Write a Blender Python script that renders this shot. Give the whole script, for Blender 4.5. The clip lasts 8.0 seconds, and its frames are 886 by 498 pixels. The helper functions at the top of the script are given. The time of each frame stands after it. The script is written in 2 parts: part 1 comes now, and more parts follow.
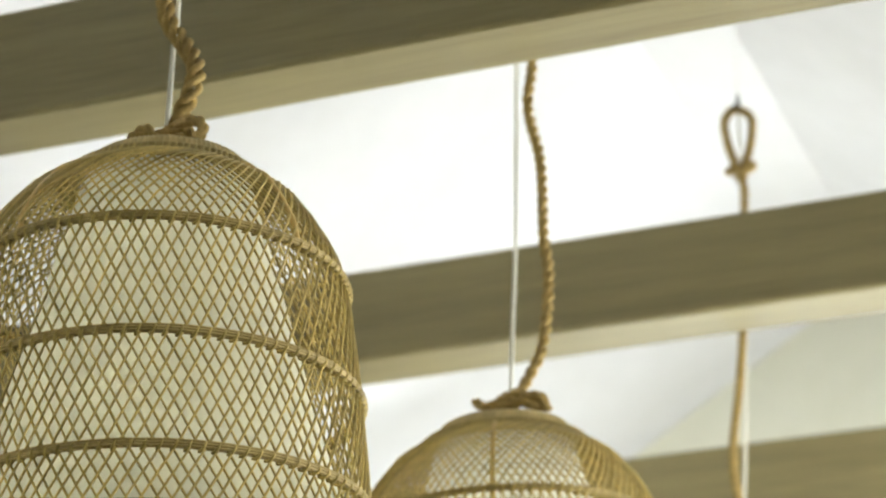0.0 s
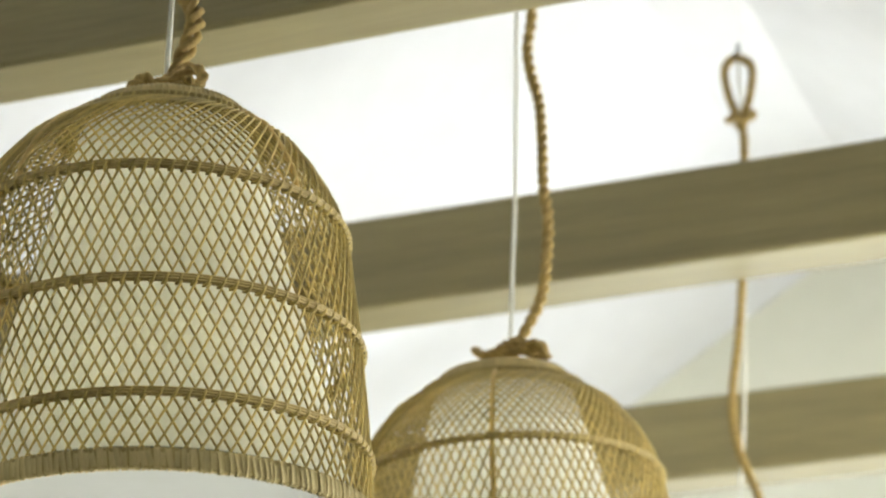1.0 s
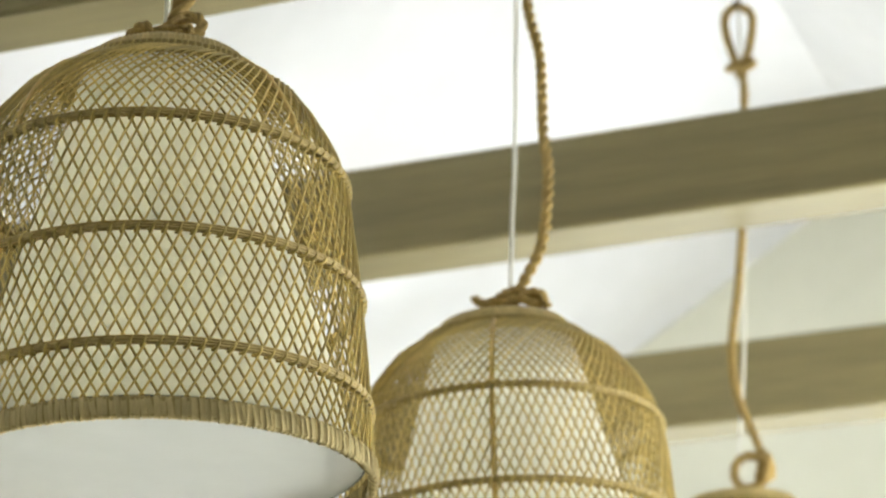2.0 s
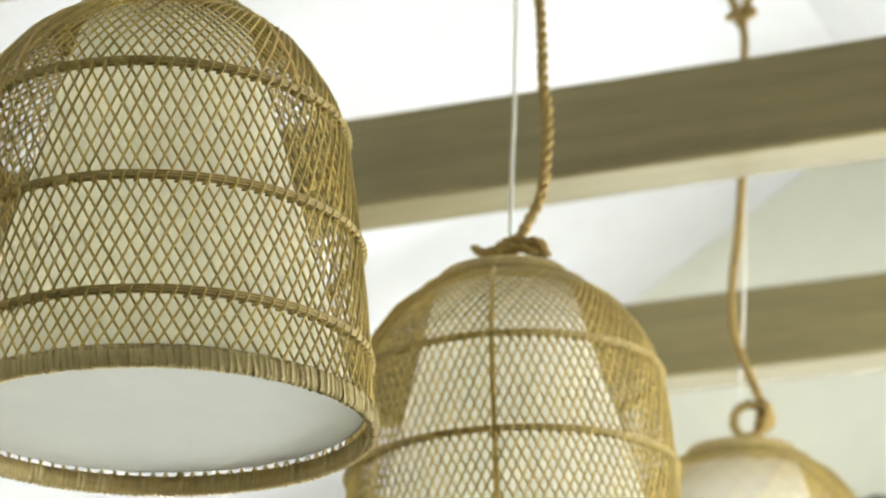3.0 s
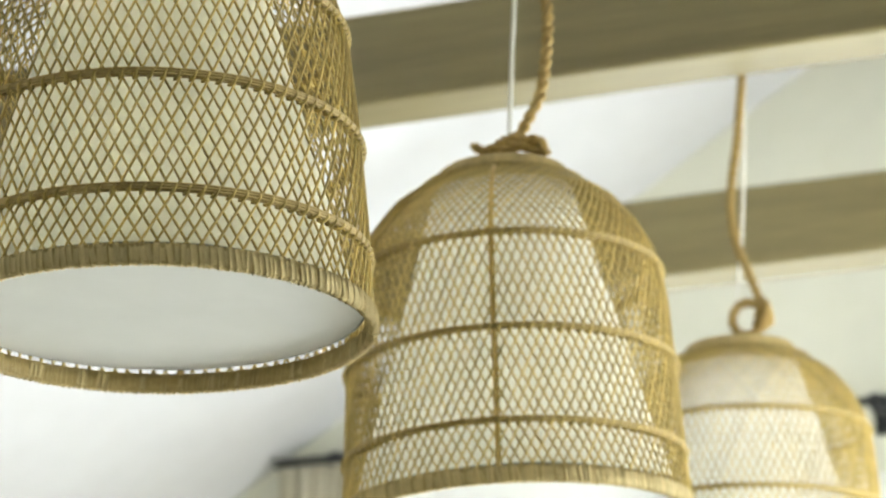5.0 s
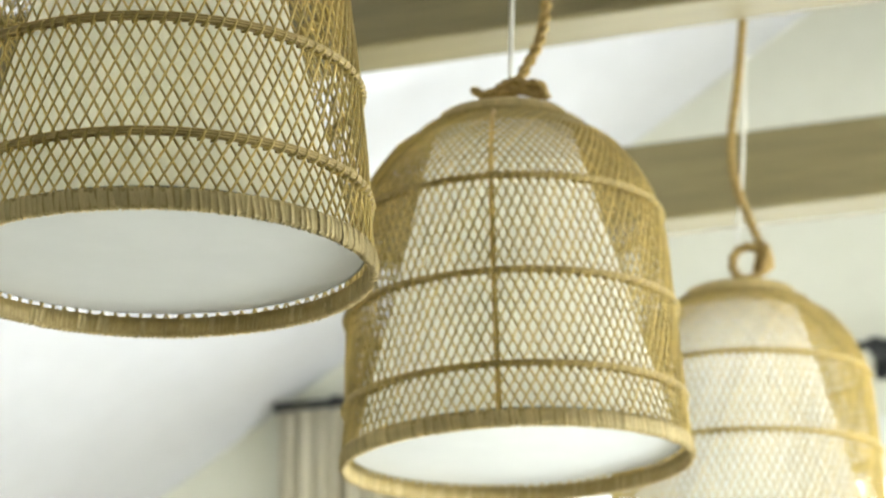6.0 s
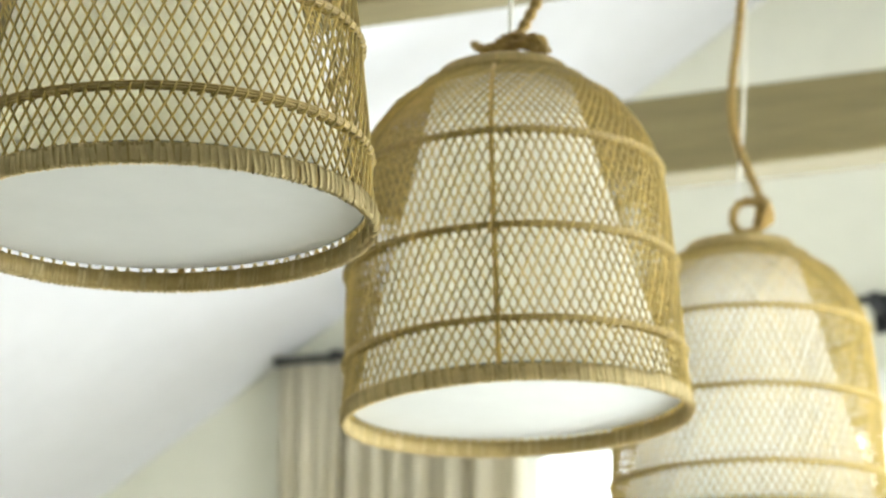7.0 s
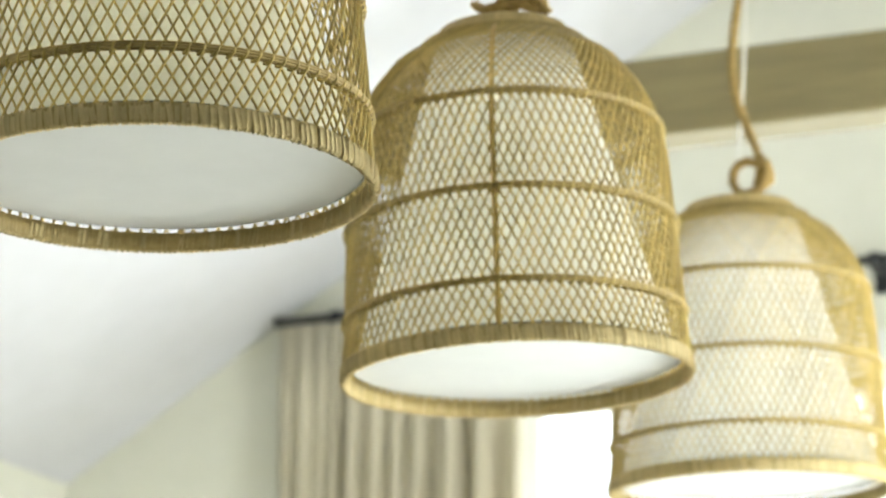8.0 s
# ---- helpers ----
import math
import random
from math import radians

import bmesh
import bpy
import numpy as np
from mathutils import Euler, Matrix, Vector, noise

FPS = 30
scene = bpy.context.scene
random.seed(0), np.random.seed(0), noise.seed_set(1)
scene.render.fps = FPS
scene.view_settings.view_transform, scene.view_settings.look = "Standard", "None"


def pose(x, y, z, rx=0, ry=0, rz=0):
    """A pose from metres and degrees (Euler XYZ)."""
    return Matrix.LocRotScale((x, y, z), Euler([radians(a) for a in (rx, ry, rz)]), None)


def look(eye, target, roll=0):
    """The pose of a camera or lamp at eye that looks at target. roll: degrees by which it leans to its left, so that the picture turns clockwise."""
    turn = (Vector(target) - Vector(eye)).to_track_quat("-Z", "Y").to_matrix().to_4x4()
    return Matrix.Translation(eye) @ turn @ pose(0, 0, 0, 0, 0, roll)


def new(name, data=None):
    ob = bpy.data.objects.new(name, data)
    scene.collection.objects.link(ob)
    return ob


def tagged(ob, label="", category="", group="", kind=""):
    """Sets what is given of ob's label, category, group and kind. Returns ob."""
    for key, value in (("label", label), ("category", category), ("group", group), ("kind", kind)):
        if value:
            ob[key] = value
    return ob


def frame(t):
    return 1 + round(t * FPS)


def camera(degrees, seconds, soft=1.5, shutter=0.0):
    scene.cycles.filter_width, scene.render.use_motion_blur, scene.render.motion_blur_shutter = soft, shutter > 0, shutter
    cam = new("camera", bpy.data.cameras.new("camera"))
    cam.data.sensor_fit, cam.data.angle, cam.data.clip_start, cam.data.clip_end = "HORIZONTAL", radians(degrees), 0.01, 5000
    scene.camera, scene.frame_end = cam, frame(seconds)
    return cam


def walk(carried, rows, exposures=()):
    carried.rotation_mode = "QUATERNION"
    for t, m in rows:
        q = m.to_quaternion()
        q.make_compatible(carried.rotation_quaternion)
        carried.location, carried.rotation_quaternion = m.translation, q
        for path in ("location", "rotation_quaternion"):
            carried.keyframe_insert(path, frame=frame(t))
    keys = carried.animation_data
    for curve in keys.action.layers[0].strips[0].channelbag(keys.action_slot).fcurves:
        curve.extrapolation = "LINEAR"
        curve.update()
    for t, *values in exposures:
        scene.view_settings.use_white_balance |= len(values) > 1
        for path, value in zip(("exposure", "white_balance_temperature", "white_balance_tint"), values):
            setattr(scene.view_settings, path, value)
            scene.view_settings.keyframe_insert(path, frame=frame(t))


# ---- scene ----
# the camera stands on a tripod and tilts down; x runs along the beams, y along the ridge
EYE = 1.2
cam = camera(18.76, 8.0, soft=2.3)
cam.data.dof.use_dof = True
cam.data.dof.focus_distance = 2.95
cam.data.dof.aperture_fstop = 5.5
TILT = [(0.0, 24.350, 0.0), (0.5, 23.778, -0.010), (1.0, 23.248, -0.012), (1.5, 22.712, -0.016), (3.0, 21.064, -0.027),
        (3.5, 20.569, -0.031), (4.0, 20.050, -0.036), (4.5, 19.477, -0.043), (6.0, 17.694, -0.048), (6.5, 17.135, -0.048),
        (7.0, 16.721, -0.048), (7.5, 16.295, -0.048), (8.0, 15.876, -0.048)]
walk(cam, [(t, pose(0, 0, EYE, 90 + up, 0, 21.253 + yaw) @ pose(0, 0, 0, 0, 0, 0.157)) for t, up, yaw in TILT],
     [(0.0, -0.10, 6620, 6.0), (8.0, -0.04, 6450, 5.6)])

# ---- light ----
SUN_UP, SUN_ROUND = 50.0, 74.0
world = bpy.data.worlds.new("sky")
scene.world = world
world.use_nodes = True
wn = world.node_tree.nodes
sky = wn.new("ShaderNodeTexSky")
sky.sky_type, sky.sun_disc = "NISHITA", False
sky.sun_elevation, sky.sun_rotation = radians(SUN_UP), radians(SUN_ROUND)
world.node_tree.links.new(sky.outputs[0], wn["Background"].inputs[0])
wn["Background"].inputs[1].default_value = 0.15
sun = new("sun", bpy.data.lights.new("sun", "SUN"))
sun.data.energy, sun.data.angle, sun.data.color = 4.2, radians(0.5), (1.0, 0.97, 0.91)
sa, sb = radians(SUN_UP), radians(SUN_ROUND)
sun.matrix_basis = look((math.sin(sb) * math.cos(sa) * 20, math.cos(sb) * math.cos(sa) * 20, math.sin(sa) * 20), (0, 0, 0))


def window_light(name, place, target, w, h, power, colour):
    lamp = new(name, bpy.data.lights.new(name, "AREA"))
    lamp.data.shape, lamp.data.size, lamp.data.size_y, lamp.data.energy, lamp.data.color = "RECTANGLE", w, h, power, colour
    lamp.matrix_basis = look(place, target)
    return lamp


window_light("daylight_end", (-1.03, 7.06, 1.555), (-1.03, 0, 1.555), 2.84, 2.6, 72, (0.97, 0.99, 1.0))
# added light in an unseen east window, brightens the ceiling and lamps from the right
window_light("unseen_daylight", (1.17, 4.4, 1.35), (-5, 4.4, 2.4), 1.3, 1.9, 92, (0.97, 0.99, 1.0))


# ---- materials ----
def material(name, colour, rough=0.7, metal=0.0):
    m = bpy.data.materials.new(name)
    m.use_nodes = True
    b = m.node_tree.nodes["Principled BSDF"]
    b.inputs["Base Color"].default_value = (*colour, 1)
    b.inputs["Roughness"].default_value = rough
    b.inputs["Metallic"].default_value = metal
    return m


def surface(name, dark, light, scale, stretch=(1, 1, 1), rough=0.7, bump=0.3, fine=6.0, spread=0.0, depth=0.002, through_light=0.0):
    """Two scales of noise between two colours, with relief; spread varies the tone from piece to piece."""
    m = material(name, light, rough)
    nt = m.node_tree
    n, l = nt.nodes, nt.links
    b = n["Principled BSDF"]
    co = n.new("ShaderNodeTexCoord")
    mp = n.new("ShaderNodeMapping")
    mp.inputs["Scale"].default_value = stretch
    l.new(co.outputs["Object"], mp.inputs[0])
    n1, n2 = n.new("ShaderNodeTexNoise"), n.new("ShaderNodeTexNoise")
    for k, s in ((n1, scale), (n2, scale * fine)):
        k.inputs["Scale"].default_value = s
        k.inputs["Detail"].default_value = 5
        l.new(mp.outputs[0], k.inputs["Vector"])
    mix = n.new("ShaderNodeMath")
    mix.operation = "MULTIPLY_ADD"
    mix.inputs[1].default_value = 0.45
    half = n.new("ShaderNodeMath")
    half.operation = "MULTIPLY"
    half.inputs[1].default_value = 0.55
    l.new(n1.outputs[0], half.inputs[0])
    l.new(n2.outputs[0], mix.inputs[0])
    l.new(half.outputs[0], mix.inputs[2])
    ramp = n.new("ShaderNodeValToRGB")
    ramp.color_ramp.elements[0].position, ramp.color_ramp.elements[1].position = 0.32, 0.68
    ramp.color_ramp.elements[0].color, ramp.color_ramp.elements[1].color = (*dark, 1), (*light, 1)
    l.new(mix.outputs[0], ramp.inputs[0])
    out = ramp.outputs[0]
    if spread:
        info = n.new("ShaderNodeObjectInfo")
        rng = n.new("ShaderNodeMapRange")
        rng.inputs[3].default_value, rng.inputs[4].default_value = 1 - spread, 1 + spread
        l.new(info.outputs["Random"], rng.inputs[0])
        hsv = n.new("ShaderNodeHueSaturation")
        l.new(rng.outputs[0], hsv.inputs["Value"])
        l.new(out, hsv.inputs["Color"])
        out = hsv.outputs[0]
    l.new(out, b.inputs["Base Color"])
    bp = n.new("ShaderNodeBump")
    bp.inputs["Strength"].default_value, bp.inputs["Distance"].default_value = bump, depth
    l.new(mix.outputs[0], bp.inputs["Height"])
    l.new(bp.outputs[0], b.inputs["Normal"])
    if through_light:
        tr = n.new("ShaderNodeBsdfTranslucent")
        l.new(out, tr.inputs[0])
        ms = n.new("ShaderNodeMixShader")
        ms.inputs[0].default_value = through_light
        l.new(b.outputs[0], ms.inputs[1])
        l.new(tr.outputs[0], ms.inputs[2])
        l.new(ms.outputs[0], n["Material Output"].inputs[0])
    return m


CANE = surface("rattan_cane", (0.43, 0.32, 0.095), (0.67, 0.52, 0.175), 60, (1, 1, 0.4), 0.5, 0.3, spread=0.22)
WRAP = surface("wrapped_cane", (0.49, 0.385, 0.165), (0.71, 0.585, 0.30), 90, (1, 1, 0.15), 0.75, 0.4, spread=0.11)
# lighter copy of the wrapped cane: light falling on the caps put into colour
CAP = surface("toplit_cap_cane", (0.50, 0.385, 0.145), (0.74, 0.585, 0.26), 90, (1, 1, 0.15), 0.55, 0.35, spread=0.12)
# golden stake cane, its colour brightened to carry the linen's glow
STAKE = surface("split_cane_stake", (0.56, 0.385, 0.12), (0.80, 0.58, 0.21), 60, (1, 1, 0.3), 0.55, 0.3)
HOOP = surface("rattan_hoop", (0.37, 0.272, 0.092), (0.56, 0.425, 0.165), 120, (1, 1, 1), 0.55, 0.4)
ROPE = surface("manila_rope", (0.25, 0.165, 0.05), (0.57, 0.405, 0.14), 140, (1, 1, 0.5), 0.85, 0.6, depth=0.0015)
LINEN = surface("shade_linen", (0.71, 0.703, 0.66), (0.77, 0.762, 0.72), 40, (1, 1, 1), 0.9, 0.1, fine=12, through_light=0.66)
OPAL = surface("opal_diffuser", (0.70, 0.725, 0.715), (0.75, 0.775, 0.765), 4, (1, 1, 1), 0.5, 0.02)
CORD = material("white_flex", (0.80, 0.80, 0.74), 0.45)
WOOD = surface("stained_beam_wood", (0.175, 0.142, 0.063), (0.282, 0.238, 0.112), 11, (0.10, 2.0, 2.6), 0.45, 0.3, fine=7, spread=0.06)
WOOD.node_tree.nodes["Principled BSDF"].inputs["Specular IOR Level"].default_value = 0.45
PLASTER = surface("painted_plaster", (0.74, 0.74, 0.635), (0.79, 0.79, 0.685), 2.0, rough=0.85, bump=0.12)
WHITE = surface("white_ceiling_paint", (0.665, 0.67, 0.70), (0.725, 0.73, 0.765), 1.6, rough=0.8, bump=0.08)
TRIM = surface("white_gloss_trim", (0.80, 0.81, 0.78), (0.86, 0.87, 0.84), 5, rough=0.4, bump=0.05)
IRON = surface("black_iron", (0.012, 0.014, 0.016), (0.03, 0.033, 0.036), 60, rough=0.45, bump=0.3)
DRAPE = surface("linen_curtain", (0.60, 0.55, 0.41), (0.74, 0.69, 0.54), 30, (1, 1, 0.1), 0.9, 0.2, fine=10, through_light=0.18)
FLOOR = surface("pale_oak_floor", (0.40, 0.36, 0.30), (0.54, 0.50, 0.43), 6, (0.2, 2, 1), 0.5, 0.15)
WIRE = material("painted_wire", (0.22, 0.25, 0.21), 0.5)
GLASS = material("window_glass", (1, 1, 1), 0.0)
GLASS.node_tree.nodes["Principled BSDF"].inputs["Transmission Weight"].default_value = 1.0
GLASS.node_tree.nodes["Principled BSDF"].inputs["IOR"].default_value = 1.05


# ---- mesh helpers ----
def mesh_of(name, bm, mat, smooth=True):
    me = bpy.data.meshes.new(name)
    bmesh.ops.recalc_face_normals(bm, faces=bm.faces)
    bm.to_mesh(me)
    bm.free()
    me.materials.append(mat)
    for p in me.polygons:
        p.use_smooth = smooth
    return me


def part(name, bm, mat, parent, label="", smooth=True):
    ob = new(name, mesh_of(name, bm, mat, smooth) if isinstance(bm, bmesh.types.BMesh) else bm)
    if parent is not None:
        ob.parent = parent
    return tagged(ob, label) if label else ob


def box(bm, lo, hi, bevel=0.0):
    r = bmesh.ops.create_cube(bm, size=1)
    for v in r["verts"]:
        v.co = Vector([lo[i] + (v.co[i] + 0.5) * (hi[i] - lo[i]) for i in range(3)])
    if bevel:
        edges = list({e for v in r["verts"] for e in v.link_edges})
        bmesh.ops.bevel(bm, geom=edges, offset=bevel, segments=2, affect="EDGES", profile=0.6)
    return bm


def prism(bm, outline, y0, y1):
    """An outline in x and z, drawn out from y0 to y1."""
    front = [bm.verts.new((x, y0, z)) for x, z in outline]
    back = [bm.verts.new((x, y1, z)) for x, z in outline]
    bm.faces.new(front)
    bm.faces.new(back[::-1])
    for i in range(len(outline)):
        j = (i + 1) % len(outline)
        bm.faces.new((front[i], back[i], back[j], front[j]))
    return bm


def tube(bm, pts, radius, sides=6, closed=False):
    """A round tube along points; radius may be a list."""
    n = len(pts)
    pts = [Vector(p) for p in pts]
    rings, side = [], None
    for i, p in enumerate(pts):
        a = pts[(i - 1) % n] if closed or i else p
        b = pts[(i + 1) % n] if closed or i < n - 1 else p
        d = (b - a).normalized()
        if side is None:
            side = d.orthogonal().normalized()
        side = (side - d * side.dot(d)).normalized()
        up = d.cross(side)
        r = radius[i] if isinstance(radius, list) else radius
        rings.append([bm.verts.new(p + (side * math.cos(k) + up * math.sin(k)) * r)
                      for k in [2 * math.pi * j / sides for j in range(sides)]])
    for i in range(n if closed else n - 1):
        A, B = rings[i], rings[(i + 1) % n]
        for j in range(sides):
            bm.faces.new((A[j], A[(j + 1) % sides], B[(j + 1) % sides], B[j]))
    if not closed:
        bm.faces.new(rings[0][::-1])
        bm.faces.new(rings[-1])
    return bm


def lathe(bm, profile, n=96, closed=True):
    """Turns a profile of (radius, height) round the z axis."""
    rows = [[bm.verts.new((r * math.cos(a), r * math.sin(a), z)) for a in [2 * math.pi * k / n for k in range(n)]] for r, z in profile]
    count = len(rows)
    for i in range(count if closed else count - 1):
        A, B = rows[i], rows[(i + 1) % count]
        for j in range(n):
            bm.faces.new((A[j], A[(j + 1) % n], B[(j + 1) % n], B[j]))
    return bm


def smooth_path(points, step):
    """A smooth line through points, in equal steps."""
    P = [Vector(p) for p in points]
    P = [P[0] * 2 - P[1]] + P + [P[-1] * 2 - P[-2]]
    out = []
    for i in range(1, len(P) - 2):
        p0, p1, p2, p3 = P[i - 1:i + 3]
        k = max(2, int((p2 - p1).length / step * 3))
        for j in range(k):
            t = j / k
            out.append(0.5 * ((2 * p1) + (p2 - p0) * t + (2 * p0 - 5 * p1 + 4 * p2 - p3) * t * t + (3 * p1 - p0 - 3 * p2 + p3) * t ** 3))
    out.append(P[-2])
    even, gone = [out[0]], 0.0
    for a, b in zip(out, out[1:]):
        gone += (b - a).length
        if gone >= step:
            even.append(b)
            gone = 0.0
    even.append(out[-1])
    return even


def twisted(bm, points, radius, lay, sides=8, turn=0.0, groove=0.69, strand=0.445, ply=3):
    """Rope of two or three strands laid along a line."""
    line = smooth_path(points, lay / 14)
    side, run = None, 0.0
    strands = [[] for _ in range(ply)]
    for i, p in enumerate(line):
        d = (line[min(i + 1, len(line) - 1)] - line[max(i - 1, 0)]).normalized()
        if side is None:
            side = d.orthogonal().normalized()
        side = (side - d * side.dot(d)).normalized()
        up = d.cross(side)
        if i:
            run += (p - line[i - 1]).length
        for k in range(ply):
            a = turn + 2 * math.pi * (run / lay + k / ply)
            wob = 1 + 0.06 * noise.noise(p * 60 + Vector((k * 7, 0, 0)))
            strands[k].append(p + (side * math.cos(a) + up * math.sin(a)) * radius * groove * wob)
    for s in strands:
        tube(bm, s, radius * strand, sides)
    return bm


# ---- the room ----
WEST, EAST, SOUTH, NORTH, RIDGE_Z, SLOPE = -3.87, 1.01, -2.6, 6.9, EYE + 2.961, 0.627
RIDGE_W, RIDGE_E = -1.537, -1.322


def roof_z(x):
    return RIDGE_Z - SLOPE * max(0.0, RIDGE_W - x, x - RIDGE_E)


floor = tagged(part("floor", box(bmesh.new(), (WEST - 0.3, SOUTH - 0.3, -0.2), (EAST + 0.3, NORTH + 0.3, 0)), FLOOR, None, smooth=False),
               "pale oak floor in a long room", "floor", kind="structure")
bm = bmesh.new()
o = 0.3
under = [(WEST - o, roof_z(WEST - o)), (RIDGE_W, RIDGE_Z), (RIDGE_E, RIDGE_Z), (EAST + o, roof_z(EAST + o))]
prism(bm, under + [(x, z + 0.2) for x, z in under[::-1]], SOUTH - 0.3, NORTH + 0.3)
ceiling = tagged(part("ceiling", bm, WHITE, None, smooth=False), "white painted vaulted ceiling with a narrow flat ridge", "ceiling", kind="structure")


def gable(name, y0, y1, opening, label):
    """A gable wall; opening: x0, x1, sill, head or None."""
    b = bmesh.new()
    lift = 0.05
    if opening:
        x0, x1, sill, head = opening
        prism(b, [(WEST - 0.1, 0), (x0, 0), (x0, roof_z(x0) + lift), (WEST - 0.1, roof_z(WEST - 0.1) + lift)], y0, y1)
        prism(b, [(x1, 0), (EAST + 0.1, 0), (EAST + 0.1, roof_z(EAST + 0.1) + lift), (x1, roof_z(x1) + lift)], y0, y1)
        prism(b, [(x0, head), (x1, head), (x1, roof_z(x1) + lift), (RIDGE_E, RIDGE_Z + lift), (RIDGE_W, RIDGE_Z + lift), (x0, roof_z(x0) + lift)], y0, y1)
        if sill:
            prism(b, [(x0, 0), (x1, 0), (x1, sill), (x0, sill)], y0, y1)
    else:
        prism(b, [(WEST - 0.1, 0), (EAST + 0.1, 0), (EAST + 0.1, roof_z(EAST + 0.1) + lift), (RIDGE_E, RIDGE_Z + lift),
                  (RIDGE_W, RIDGE_Z + lift), (WEST - 0.1, roof_z(WEST - 0.1) + lift)], y0, y1)
    return tagged(part(name, b, PLASTER, None, smooth=False), label, "wall", kind="structure")


def side_wall(name, x0, x1, windows, label):
    b = bmesh.new()
    top = roof_z(WEST) + 0.05
    last = SOUTH
    for y0, y1, sill, head in windows:
        box(b, (x0, last, 0), (x1, y0, top))
        box(b, (x0, y0, 0), (x1, y1, sill))
        box(b, (x0, y0, head), (x1, y1, top))
        last = y1
    box(b, (x0, last, 0), (x1, NORTH, top))
    return tagged(part(name, b, PLASTER, None, smooth=False), label, "wall", kind="structure")


END_WINDOW = (-2.46, 0.40, 0.25, EYE + 1.66)
# unseen east window, added and placed to steer sun and daylight into the room
UNSEEN_WINDOWS = [(3.75, 5.05, 0.4, 2.35)]
gable("wall_north", NORTH, NORTH + 0.2, END_WINDOW, "pale cream green painted gable wall with a tall window")
gable("wall_south", SOUTH - 0.2, SOUTH, None, "pale cream green painted gable wall")
side_wall("wall_west", WEST - 0.2, WEST, [], "pale cream green painted side wall")
side_wall("wall_east", EAST, EAST + 0.2, UNSEEN_WINDOWS, "pale cream green painted side wall with an added unseen window")


def window(name, length, height, place, turn, label):
    """A white framed window of two panes; its width lies along local x."""
    thing = tagged(new(name), label, "window", kind="structure")
    b = bmesh.new()
    t = 0.05
    for x in (0, length / 2 - t / 2, length - t):
        box(b, (x, -0.03, 0), (x + t, 0.03, height), 0.004)
    for x in (t, length / 2 + t / 2):
        for z in (0, height - t):
            box(b, (x, -0.028, z), (x + length / 2 - 1.5 * t, 0.028, z + t), 0.004)
    part("window_frame", b, TRIM, thing, smooth=False)
    for x in (t, length / 2 + t / 2):
        pane = part("pane", box(bmesh.new(), (x, -0.003, t), (x + length / 2 - 1.5 * t, 0.003, height - t)), GLASS, thing, smooth=False)
        pane.visible_shadow = False
    b = bmesh.new()
    c = 0.09
    for x in (-c, length):
        box(b, (x, -0.125, -c), (x + c, -0.102, height + c), 0.004)
    for z in (-c, height):
        box(b, (0, -0.124, z), (length, -0.102, z + c), 0.004)
    part("casing", b, TRIM, thing, smooth=False)
    thing.matrix_basis = Matrix.Translation(place) @ pose(0, 0, 0, 0, 0, turn)
    return thing


window("window_1", END_WINDOW[1] - END_WINDOW[0], END_WINDOW[3] - END_WINDOW[2], (END_WINDOW[0], NORTH + 0.1, END_WINDOW[2]), 0,
       "tall white framed window glowing with daylight")
for i, (y0, y1, s, h) in enumerate(UNSEEN_WINDOWS):
    window("window_%d" % (i + 2), y1 - y0, h - s, (EAST + 0.1, y1, s), -90, "unseen white framed side window, added to let in daylight")

ground = tagged(part("ground", box(bmesh.new(), (-300, -300, -0.9), (300, 300, -0.5)), surface("dry_lawn", (0.10, 0.13, 0.05), (0.2, 0.22, 0.1), 0.5), None, smooth=False),
                "dry lawn outside the windows", "ground", kind="structure")


# ---- tie beams ----
def beam(y, z, deep, high):
    b = bmesh.new()
    x0 = RIDGE_W - (RIDGE_Z - z) / SLOPE
    x1 = RIDGE_E + (RIDGE_Z - z) / SLOPE
    x0, x1 = max(x0, WEST - 0.05), min(x1, EAST + 0.05)
    cuts = 40
    rows = []
    for i in range(cuts + 1):
        x = x0 + (x1 - x0) * i / cuts
        ring = []
        c = 0.006
        for dy, dz in ((c, 0), (deep - c, 0), (deep, c), (deep, high - c), (deep - c, high), (c, high), (0, high - c), (0, c)):
            w = Vector((0, noise.noise((x * 2, y + dy * 9, dz * 9)), noise.noise((x * 2 + 9, y - dy * 9, dz * 9)))) * 0.0022
            ring.append(b.verts.new(Vector((x, y + dy, z + dz)) + w))
        rows.append(ring)
    for A, B in zip(rows, rows[1:]):
        for j in range(8):
            b.faces.new((A[j], A[(j + 1) % 8], B[(j + 1) % 8], B[j]))
    b.faces.new(rows[0])
    b.faces.new(rows[-1][::-1])
    ob = part("tie_beam", b, WOOD, None, smooth=False)
    return tagged(ob, "grey brown stained timber tie beam under the vault", "beam", "tie beams")


beam(3.169, EYE + 1.875, 0.120, 0.1906)
beam(4.397, EYE + 1.927, 0.128, 0.1906)
beam(5.619, EYE + 1.933, 0.123, 0.1906)

# ---- pendant lamps ----
# the basket's outline: height above the rim and radius
OUTLINE = [(0.0, 0.2490), (0.026, 0.2475), (0.0873, 0.2431), (0.2213, 0.2372), (0.330, 0.2290), (0.3624, 0.2242), (0.395, 0.2150),
           (0.430, 0.1960), (0.4675, 0.1670), (0.493, 0.1300), (0.507, 0.1000)]
RINGS = [0.0873, 0.2213, 0.3624, 0.4985]


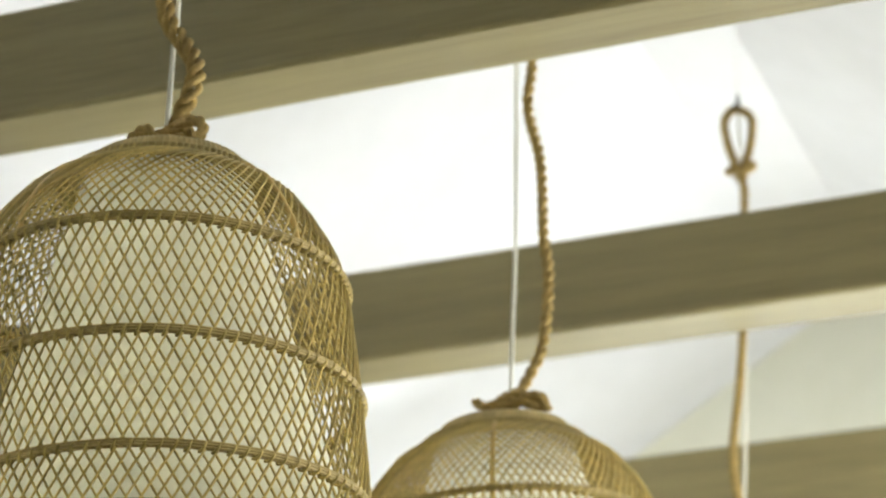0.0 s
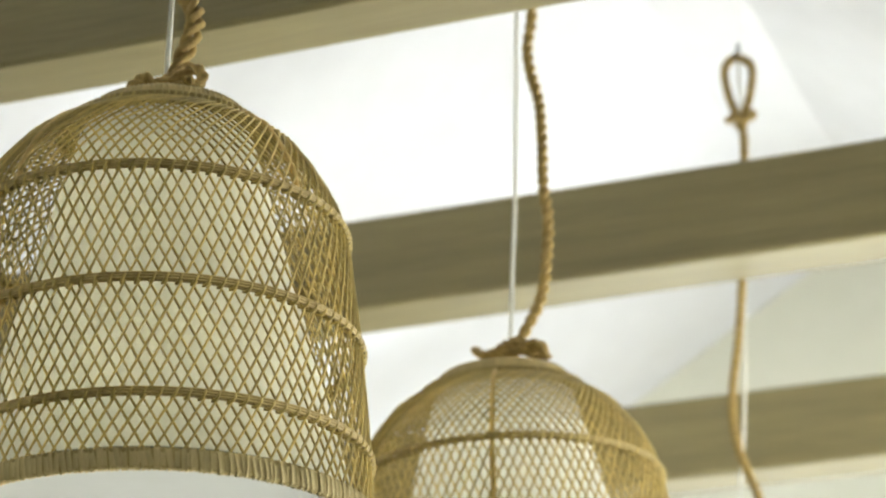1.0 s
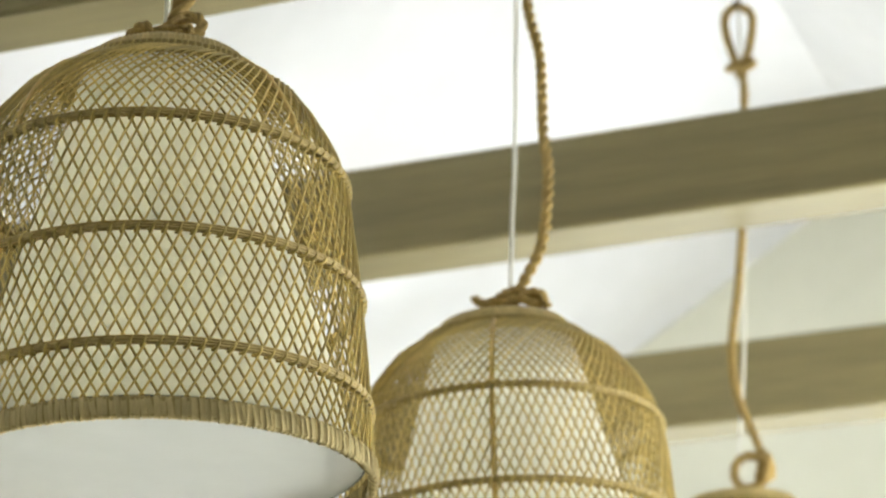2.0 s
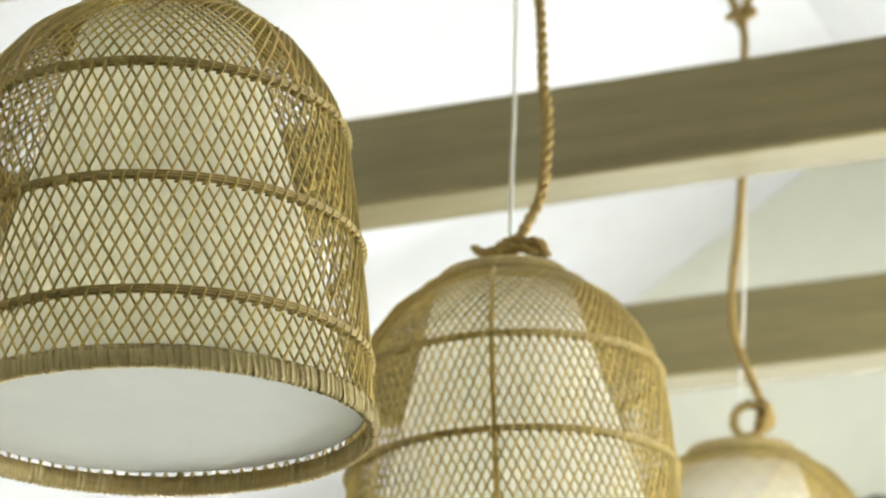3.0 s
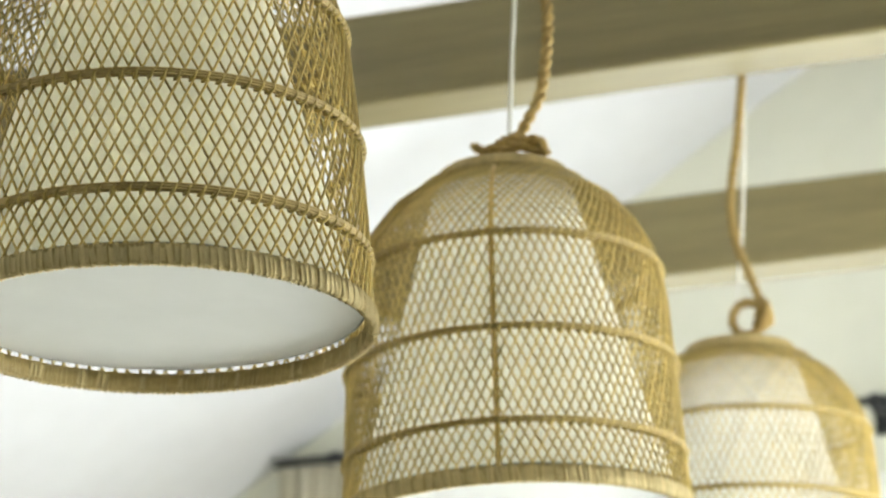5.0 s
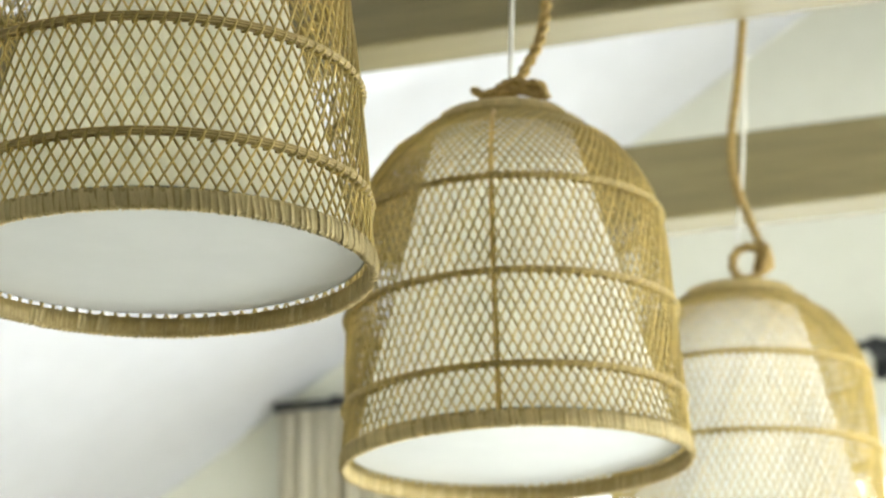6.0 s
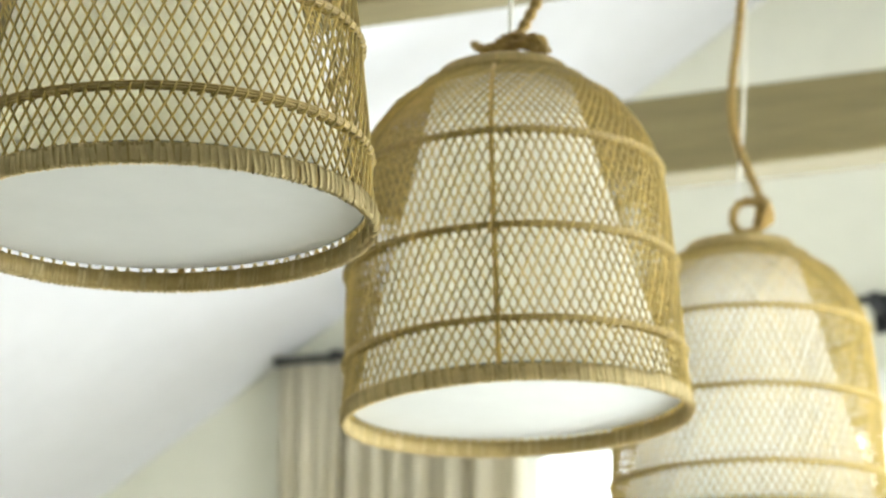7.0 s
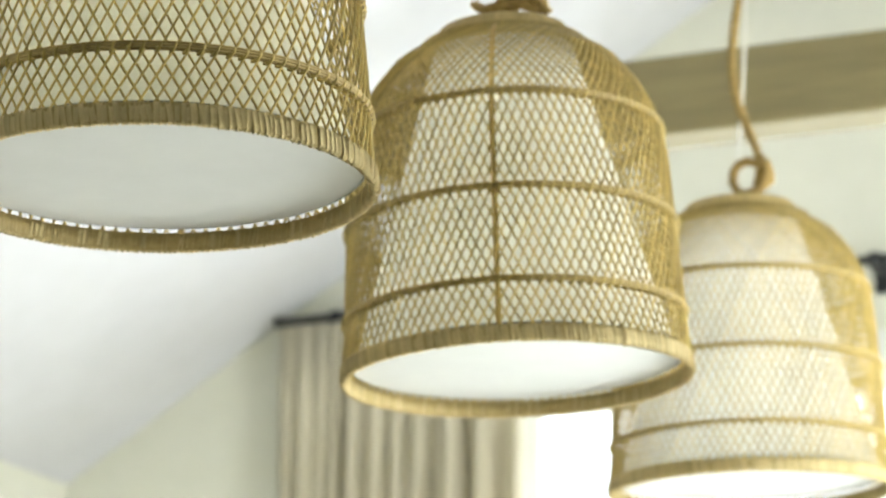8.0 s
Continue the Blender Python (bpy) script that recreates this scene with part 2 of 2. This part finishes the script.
def basket_r(h):
    for (h0, r0), (h1, r1) in zip(OUTLINE, OUTLINE[1:]):
        if h <= h1:
            t = (h - h0) / (h1 - h0)
            return r0 + (r1 - r0) * t
    return OUTLINE[-1][1]


# half cells of the weave from the rim up to each hoop: the canes cross just under and just over each hoop
CELLS = [(0.006, -1.5), (0.0265, 0), (RINGS[0], 4.5), (RINGS[1], 13.5), (RINGS[2], 22.5)]
SIDEWAYS = Vector((-math.cos(radians(21.25)), -math.sin(radians(21.25)), 0))


def sway(h, bend):
    """How far a basket bulges to one side at a height."""
    up = min(1, max(0, (h - 0.10) / 0.27))
    down = min(1, max(0, (h - 0.43) / 0.08))
    return SIDEWAYS * bend * (up * up * (3 - 2 * up) - 0.75 * down)


def strand_line(way, count, turn=0.0, bend=0.0):
    """One cane that climbs round the basket; one slant lies outside the other."""
    steps = 110
    h0, h1 = CELLS[0][0], 0.505
    line, a, last = [], 0.0, None
    for i in range(steps + 1):
        t = i / steps
        h = h0 + (h1 - h0) * (t - 0.25 * t * t) / 0.75
        r = basket_r(h)
        for (ha, ma), (hb, mb) in zip(CELLS, CELLS[1:]):
            if ha <= h <= hb:
                a = math.pi / count * (ma + (mb - ma) * (h - ha) / (hb - ha))
        if h > CELLS[-1][0]:
            a += (0.56 + 0.16 * min(1, (h - 0.36) / 0.1)) * math.hypot(h - last[0], r - last[1]) / r
        last = (h, r)
        off = 0.0014 * way
        line.append(Vector(((r + off) * math.cos(a * way + turn), (r + off) * math.sin(a * way + turn), h)) + sway(h, bend))
    return line


def hoop(bm, h, r, thick, n=120, bend=0.0):
    tube(bm, [Vector((r * math.cos(a), r * math.sin(a), h)) + sway(h, bend) for a in [2 * math.pi * k / n for k in range(n)]], thick, 6, True)


def strip_loop(bm, section, width, bulge=0.0006):
    """A flat cane bent along a section of (radius, height), with rounded sides."""
    rows = []
    m = len(section)
    for i, (r, z) in enumerate(section):
        a, b = section[max(i - 1, 0)], section[min(i + 1, m - 1)]
        d = Vector((b[0] - a[0], b[1] - a[1])).normalized()
        nx, nz = d[1], -d[0]
        rows.append([bm.verts.new((r + nx * e, y, z + nz * e)) for y, e in ((-width / 2, -0.0004), (-width / 4, bulge), (width / 4, bulge), (width / 2, -0.0004))])
    for A, B in zip(rows, rows[1:]):
        for j in range(3):
            bm.faces.new((A[j], A[j + 1], B[j + 1], B[j]))
    return bm


b = bmesh.new()
strip_loop(b, [(0.2475, 0.0235), (0.2515, 0.0225), (0.2530, 0.018), (0.2535, 0.009), (0.2530, 0.001), (0.2505, -0.0025), (0.2465, -0.0025), (0.2435, 0.001), (0.2432, 0.010), (0.2435, 0.019), (0.2465, 0.023)], 0.0069)
RIM_WRAP = mesh_of("wrap", b, WRAP)
ROUND = [2 * math.pi * j / 8 for j in range(8)]
LASHING = mesh_of("lashing", tube(bmesh.new(), [(0.0004 + 0.0062 * math.cos(q), 0.0030 * math.sin(q + 0.6), 0.0056 * math.sin(q) - 0.0018) for q in ROUND], 0.0019, 4, True), CANE)
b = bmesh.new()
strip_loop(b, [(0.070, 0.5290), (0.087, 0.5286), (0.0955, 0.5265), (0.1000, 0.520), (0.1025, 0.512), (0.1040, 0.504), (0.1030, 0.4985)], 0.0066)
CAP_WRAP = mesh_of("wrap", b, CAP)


def pendant_lamp(label, count, place, lean, spin, stake, ribs, rope_points, rope_r, lay, knot_paths, cord_points, seed, watts, tone, knot_size=0.66, bend=0.0, ply=3):
    """A bell-shaped woven pendant. place: the rim's middle; stake: where an upright cane stands, in degrees."""
    rnd = random.Random(seed)
    lamp = tagged(new("pendant_lamp"), label, "pendant lamp", "row of pendant lamps")
    axis = Vector((lean[0], lean[1], 1)).normalized()
    turn = Vector((0, 0, 1)).rotation_difference(axis).to_matrix().to_4x4()
    lamp.matrix_basis = Matrix.Translation(place) @ turn
    inside = lamp.matrix_basis.inverted()
    # two unseen point lights added in each shade so the linen glows evenly
    for up, share in ((0.065, 0.70), (0.36, 0.30)):
        glow = new("inner_glow", bpy.data.lights.new("inner_glow", "POINT"))
        glow.data.energy, glow.data.shadow_soft_size, glow.data.color = watts * share, 0.03, tone
        glow.matrix_basis = lamp.matrix_basis @ Matrix.Translation((0, 0, up))
    # linen drum lining, opal disc
    b = bmesh.new()
    lathe(b, [(0.2300, 0.030), (0.1030, 0.497), (0.0, 0.497), (0.0, 0.4955), (0.1015, 0.4955), (0.2285, 0.030)], 240)
    bmesh.ops.remove_doubles(b, verts=b.verts, dist=1e-5)
    part("inner_shade", b, LINEN, lamp, "tapered cream linen inner shade", smooth=False)
    b = bmesh.new()
    lathe(b, [(0.0, 0.0246), (0.2365, 0.0246), (0.2380, 0.0258), (0.2365, 0.0275), (0.0, 0.0275)], 96, False)
    bmesh.ops.remove_doubles(b, verts=b.verts, dist=1e-5)
    part("diffuser", b, OPAL, lamp, "white opal diffuser disc", smooth=False)
    b = bmesh.new()
    hoop(b, 0.0262, 0.2392, 0.0014)
    part("shade_ring", b, WIRE, lamp, "thin grey green wire ring")
    # rim core and its cane wraps
    b = bmesh.new()
    lathe(b, [(0.2440, 0.000), (0.2520, 0.000), (0.2522, 0.021), (0.2440, 0.021)], 96)
    part("rim", b, HOOP, lamp)
    wraps = 236
    for k in range(wraps):
        ob = part("wrap", RIM_WRAP, None, lamp)
        a = 2 * math.pi * (k + rnd.uniform(-0.22, 0.22)) / wraps
        s = 1 + rnd.uniform(-0.002, 0.005)
        slant = Matrix.Translation((0.248, 0, 0.01)) @ Matrix.Rotation(0.10 + rnd.gauss(0, 0.05), 4, "X") @ Matrix.Translation((-0.248, 0, -0.01))
        ob.matrix_basis = Matrix.Rotation(a, 4, "Z") @ Matrix.Translation((0, 0, rnd.uniform(-0.0004, 0.0004))) @ slant @ Matrix.Diagonal((s, rnd.uniform(0.78, 1.05), 1, 1))
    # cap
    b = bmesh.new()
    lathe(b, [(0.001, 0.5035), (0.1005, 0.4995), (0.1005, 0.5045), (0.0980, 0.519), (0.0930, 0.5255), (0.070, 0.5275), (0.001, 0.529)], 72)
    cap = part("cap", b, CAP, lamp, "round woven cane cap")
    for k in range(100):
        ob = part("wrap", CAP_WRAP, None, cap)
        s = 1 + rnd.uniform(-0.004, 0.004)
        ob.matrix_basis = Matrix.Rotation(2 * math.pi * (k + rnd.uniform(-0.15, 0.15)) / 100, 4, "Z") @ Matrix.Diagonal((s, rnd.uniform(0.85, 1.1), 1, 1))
    # lattice
    slants = [(way, thick, mesh_of("cane", tube(bmesh.new(), strand_line(way, count), thick, 5), CANE)) for way, thick in ((1, 0.0015), (-1, 0.00148))]
    for k in range(count):
        for way, thick, data in slants:
            turn = radians(spin) + 2 * math.pi * (k + rnd.gauss(0, 0.04)) / count
            s = 1 + rnd.uniform(-0.0025, 0.0025)
            if bend:
                ob = part("cane", tube(bmesh.new(), strand_line(way, count, turn, bend), thick * rnd.uniform(0.85, 1.1), 5), CANE, lamp)
                ob.matrix_basis = Matrix.Diagonal((s, s, 1, 1))
            else:
                ob = part("cane", data, None, lamp)
                ob.matrix_basis = Matrix.Rotation(turn, 4, "Z") @ Matrix.Rotation(rnd.gauss(0, 0.001), 4, "X") @ Matrix.Diagonal((s, s, 1, 1))
    # hoops with lashings
    for i, h in enumerate(RINGS):
        r = basket_r(h)
        b = bmesh.new()
        k = 1.12 if i == 3 else 1.0
        k2 = k * k
        for dz, dr, th in ((-0.0030, 0.0042, 0.0017), (0.0, 0.0048, 0.0018), (0.0030, 0.0042, 0.0017), (-0.0016, -0.0042, 0.0018), (0.0018, -0.0042, 0.0018)):
            hoop(b, h + dz * k, r + dr * k, th * k, bend=bend)
        ring = part("hoop", b, HOOP, lamp)
        for k in range(count):
            ob = part("lashing", LASHING, None, ring)
            a = radians(spin) + 2 * math.pi * (k + (0.5 if i == 1 else 0.0) + rnd.uniform(-0.08, 0.08)) / count
            ob.matrix_basis = Matrix.Translation(sway(h, bend)) @ Matrix.Rotation(a, 4, "Z") @ Matrix.Translation((r, 0, h)) @ Matrix.Diagonal((k2, 1, k2, 1))
    # upright stake inside the lattice, and bent ribs in the dome
    for a, lo in [(stake, 0.02)] + [(x, 0.36) for x in ribs]:
        b = bmesh.new()
        pts = []
        for i in range(30):
            h = lo + (0.498 - lo) * i / 29
            r = basket_r(h) - 0.001
            pts.append(Vector((r * math.cos(radians(a)), r * math.sin(radians(a)), h)) + sway(h, bend))
        tube(b, pts, 0.0042, 8)
        part("stake", b, STAKE, lamp)
    # rope, knot, flex
    b = bmesh.new()
    twisted(b, [inside @ Vector(p) for p in rope_points], rope_r, lay, groove=0.69 if ply == 3 else 0.52, strand=0.445 if ply == 3 else 0.53, ply=ply)
    rope = part("rope", b, ROPE, lamp, "twisted natural fibre rope")
    for path in knot_paths:
        part("knot", twisted(bmesh.new(), [inside @ Vector(p) for p in path], rope_r * knot_size, max(lay, 0.05), groove=0.50, strand=0.54), ROPE, rope)
    b = bmesh.new()
    tube(b, smooth_path([inside @ Vector(p) for p in cord_points], 0.02), 0.0033, 8)
    part("flex", b, CORD, lamp, "thin white electric flex")
    return lamp


def at(x, y, pts):
    """Points given as x, z above the eye and a step in y."""
    return [(px * (1 + dy / y), y + dy, EYE + pz * (1 + dy / y)) for px, pz, dy in pts]


def facing(x, y):
    """Degrees round the lamp at x, y that point towards the tripod."""
    return math.degrees(math.atan2(-y, -x))


# each lamp: the rope from its cap to a hook under the roof
L1, L2, L3 = (-1.3587, 2.5973, EYE + 0.8953), (-1.2539, 3.5279, EYE + 0.8694), (-1.1877, 4.5739, EYE + 0.8858)
pendant_lamp("bell-shaped woven rattan pendant lamp hanging from a thick rope", 98, L1, (-0.0121, -0.0067), -0.2, facing(*L1[:2]) + 172, (facing(*L1[:2]) + 45, facing(*L1[:2]) - 45),
             at(0, L1[1], [(-1.362, 1.455, 0), (-1.352, 1.498, -0.004), (-1.340, 1.527, -0.006), (-1.336, 1.558, 0), (-1.350, 1.588, 0.005), (-1.376, 1.629, 0.004), (-1.383, 1.668, 0),
                           (-1.376, 1.72, 0), (-1.36, 1.80, 0), (-1.366, 1.90, 0), (-1.355, 2.05, 0), (-1.36, 2.2, 0), (-1.36, 2.30, 0)]), 0.0112, 0.060,
             [at(0, L1[1], [(-1.425, 1.468, -0.03), (-1.414, 1.479, -0.045), (-1.400, 1.485, -0.055), (-1.391, 1.474, -0.05), (-1.376, 1.474, -0.04), (-1.357, 1.482, -0.02), (-1.350, 1.486, 0.0)]),
              at(0, L1[1], [(-1.385, 1.470, -0.01), (-1.366, 1.472, -0.03), (-1.350, 1.479, -0.04), (-1.335, 1.485, -0.045), (-1.323, 1.476, -0.05), (-1.325, 1.463, -0.055), (-1.339, 1.463, -0.065), (-1.341, 1.471, -0.075)]),
              at(0, L1[1], [(-1.394, 1.468, -0.04), (-1.372, 1.465, -0.05), (-1.350, 1.463, -0.055), (-1.336, 1.460, -0.05)])],
             at(0, L1[1], [(-1.374, 1.44, 0.02), (-1.371, 1.49, 0.02), (-1.368, 1.596, 0.02), (-1.364, 1.665, 0.02), (-1.362, 2.30, 0.02), (-1.36, 2.93, 0.0)]), 3, 2.4, (1.0, 0.93, 0.66), bend=0.0085)
pendant_lamp("bell-shaped woven rattan pendant lamp with an upright cane stake", 106, L2, (-0.0311, -0.0193), 2.48, facing(*L2[:2]) - 5.5, (),
             at(0, L2[1], [(-1.262, 1.425, 0), (-1.250, 1.453, 0), (-1.230, 1.487, 0), (-1.213, 1.521, 0), (-1.204, 1.575, 0), (-1.200, 1.649, 0), (-1.207, 1.706, 0), (-1.208, 1.783, 0),
                           (-1.212, 1.847, 0), (-1.225, 1.903, 0), (-1.230, 1.944, 0), (-1.222, 2.011, 0), (-1.224, 2.10, 0), (-1.235, 2.20, 0), (-1.238, 2.30, 0)]), 0.0090, 0.036,
             [at(0, L2[1], [(-1.319, 1.452, -0.02), (-1.305, 1.443, -0.035), (-1.282, 1.445, -0.045), (-1.262, 1.452, -0.04), (-1.244, 1.455, -0.03), (-1.227, 1.446, -0.03), (-1.211, 1.436, -0.035), (-1.204, 1.426, -0.04)]),
              at(0, L2[1], [(-1.292, 1.433, -0.03), (-1.266, 1.441, -0.048), (-1.242, 1.441, -0.050), (-1.222, 1.430, -0.045)]),
              at(0, L2[1], [(-1.285, 1.446, -0.01), (-1.268, 1.455, -0.03), (-1.250, 1.456, -0.035), (-1.236, 1.449, -0.03), (-1.232, 1.438, -0.02)]),
              at(0, L2[1], [(-1.246, 1.444, -0.04), (-1.232, 1.450, -0.05), (-1.217, 1.448, -0.05), (-1.210, 1.438, -0.045), (-1.220, 1.428, -0.035)])],
             at(0, L2[1], [(-1.265, 1.41, 0.02), (-1.262, 1.464, 0.02), (-1.258, 1.583, 0.02), (-1.253, 1.698, 0.02), (-1.248, 2.013, 0.02), (-1.245, 2.4, 0.02), (-1.240, 2.90, 0.0)]), 5, 3.3, (1.0, 0.96, 0.82), 0.84, ply=2)
pendant_lamp("bell-shaped woven rattan pendant lamp with a looped rope knot", 102, L3, (-0.0018, -0.0307), 0.5, facing(*L3[:2]) + 150, (),
             at(0, L3[1], [(-1.166, 1.43, 0), (-1.155, 1.47, 0), (-1.153, 1.506, 0), (-1.172, 1.563, 0), (-1.191, 1.62, 0), (-1.199, 1.678, 0), (-1.196, 1.745, 0), (-1.182, 1.833, 0),
                           (-1.170, 1.942, 0), (-1.158, 2.08, 0.002), (-1.155, 2.205, 0), (-1.153, 2.241, 0), (-1.158, 2.285, 0)]), 0.0088, 0.034,
             [at(0, L3[1], [(-1.160, 1.445, -0.02), (-1.185, 1.440, -0.03), (-1.202, 1.460, -0.03), (-1.200, 1.488, -0.025), (-1.178, 1.502, -0.02), (-1.155, 1.495, -0.02), (-1.138, 1.482, -0.015), (-1.134, 1.462, -0.01), (-1.150, 1.450, -0.02)]),
              at(0, L3[1], [(-1.150, 1.505, -0.014), (-1.138, 1.490, -0.02), (-1.145, 1.465, -0.022), (-1.160, 1.440, -0.015)]),
              at(0, L3[1], [(-1.162, 2.270, 0), (-1.168, 2.300, 0), (-1.182, 2.350, 0), (-1.187, 2.395, 0), (-1.175, 2.418, 0), (-1.156, 2.420, 0), (-1.136, 2.405, 0), (-1.131, 2.380, 0), (-1.141, 2.325, 0), (-1.154, 2.290, 0), (-1.156, 2.265, 0)]),
              at(0, L3[1], [(-1.185, 2.288, 0.002), (-1.172, 2.294, -0.012), (-1.150, 2.286, -0.012), (-1.134, 2.292, -0.002), (-1.14, 2.298, 0.012), (-1.165, 2.288, 0.012)])],
             at(0, L3[1], [(-1.20, 1.43, 0.02), (-1.194, 1.505, 0.02), (-1.184, 1.602, 0.02), (-1.176, 1.712, 0.02), (-1.168, 1.913, 0.02), (-1.160, 2.2, 0.02), (-1.158, 2.30, 0.015), (-1.158, 2.42, 0.0)]), 7, 5.3, (0.94, 0.97, 1.0), 0.98, ply=2)

# white stems from the roof that carry the rope ends
for x, y, z in ((-1.36, L1[1], EYE + 2.295), (-1.238, L2[1], EYE + 2.295), (-1.158, L3[1], EYE + 2.418)):
    hookup = tagged(new("ceiling_hook"), "small dark hook on a white stem below the ceiling", "hook", "ceiling hooks")
    hookup.location = (x, y, z)
    part("stem", tube(bmesh.new(), [(0, 0, 0.03), (0, 0, roof_z(x) - z + 0.01)], 0.0012, 8), TRIM, hookup)
    part("hook", tube(bmesh.new(), [(0, 0, 0.035), (0, 0, 0.02), (0.004, 0.006, 0.006), (0, 0, -0.004), (-0.006, -0.008, 0.004), (-0.006, -0.010, 0.012)], 0.003, 8), IRON, hookup)


# ---- curtain and rods at the end window ----
def curtain(x0, x1, y, top, label):
    cols, rows, t = 260, 10, 0.0025
    b = bmesh.new()
    front, back = [], []
    phase, ph = [], 0.0
    for i in range(cols + 1):
        wave = 0.042 + 0.08 * (i / cols) ** 1.3
        ph += 2 * math.pi * (x1 - x0) / cols / wave * (1 + 1.0 * noise.noise((i * 0.06, 3.1, 0)))
        phase.append(ph)
    for j in range(rows + 1):
        z = top - (top - 0.02) * j / rows
        f, k = [], []
        for i in range(cols + 1):
            x = x0 + (x1 - x0) * i / cols
            amp = (0.5 + 0.5 * min(1, j / 2)) * (0.017 + 0.045 * (i / cols) ** 1.1) * (0.35 + 1.5 * abs(noise.noise((i * 0.05, 0.4, 1.7))))
            yy = y + amp * math.sin(phase[i]) + 0.25 * amp * math.sin(2 * phase[i] + 0.6)
            f.append(b.verts.new((x, yy - t, z)))
            k.append(b.verts.new((x, yy + t, z)))
        front.append(f)
        back.append(k)
    for A in (front, back):
        for P, Q in zip(A, A[1:]):
            for i in range(cols):
                b.faces.new((P[i], P[i + 1], Q[i + 1], Q[i]))
    for i in range(cols):
        b.faces.new((front[0][i], front[0][i + 1], back[0][i + 1], back[0][i]))
        b.faces.new((front[-1][i], front[-1][i + 1], back[-1][i + 1], back[-1][i]))
    for P, Q in zip(range(rows), range(1, rows + 1)):
        for i in (0, cols):
            b.faces.new((front[P][i], back[P][i], back[Q][i], front[Q][i]))
    return tagged(part("curtain", b, DRAPE, None), label, "curtain")


def rod(x0, x1, y, z, bracket, knob, label):
    thing = tagged(new("curtain_rod"), label, "curtain rod")
    thing.location = (x0, y, z)
    part("pole", tube(bmesh.new(), [(0, 0, 0), (x1 - x0, 0, 0)], 0.0125, 12), IRON, thing)
    r = [(0.0, 0.012), (0.004, 0.016), (0.012, 0.016), (0.016, 0.012)]
    if knob:
        r = [(-0.05, 0.006), (-0.045, 0.016), (-0.034, 0.021), (-0.022, 0.016), (-0.014, 0.010), (-0.006, 0.018), (0.004, 0.018), (0.010, 0.012)]
    part("finial", tube(bmesh.new(), [(a, 0, 0) for a, _ in r], [q for _, q in r], 14), IRON, thing)
    b = bmesh.new()
    gap = NORTH - y
    box(b, (bracket - x0 - 0.012, 0.0, -0.026), (bracket - x0 + 0.012, gap - 0.008, -0.014), 0.002)
    box(b, (bracket - x0 - 0.022, gap - 0.008, -0.07), (bracket - x0 + 0.022, gap, 0.03), 0.002)
    tube(b, [(bracket - x0 - 0.014, 0, 0), (bracket - x0 + 0.014, 0, 0)], 0.021, 14)
    part("bracket", b, IRON, thing)
    return thing


ROD_Z = EYE + 1.905
rod(-3.155, -1.95, 6.80, ROD_Z, -2.965, False, "black iron curtain rod above the window")
rod(-1.475, 0.2, 6.80, ROD_Z + 0.018, -1.41, True, "black iron curtain rod with a turned finial")
curtain(-3.14, -2.40, 6.80, ROD_Z - 0.014, "beige linen curtain in deep folds on a black rod")
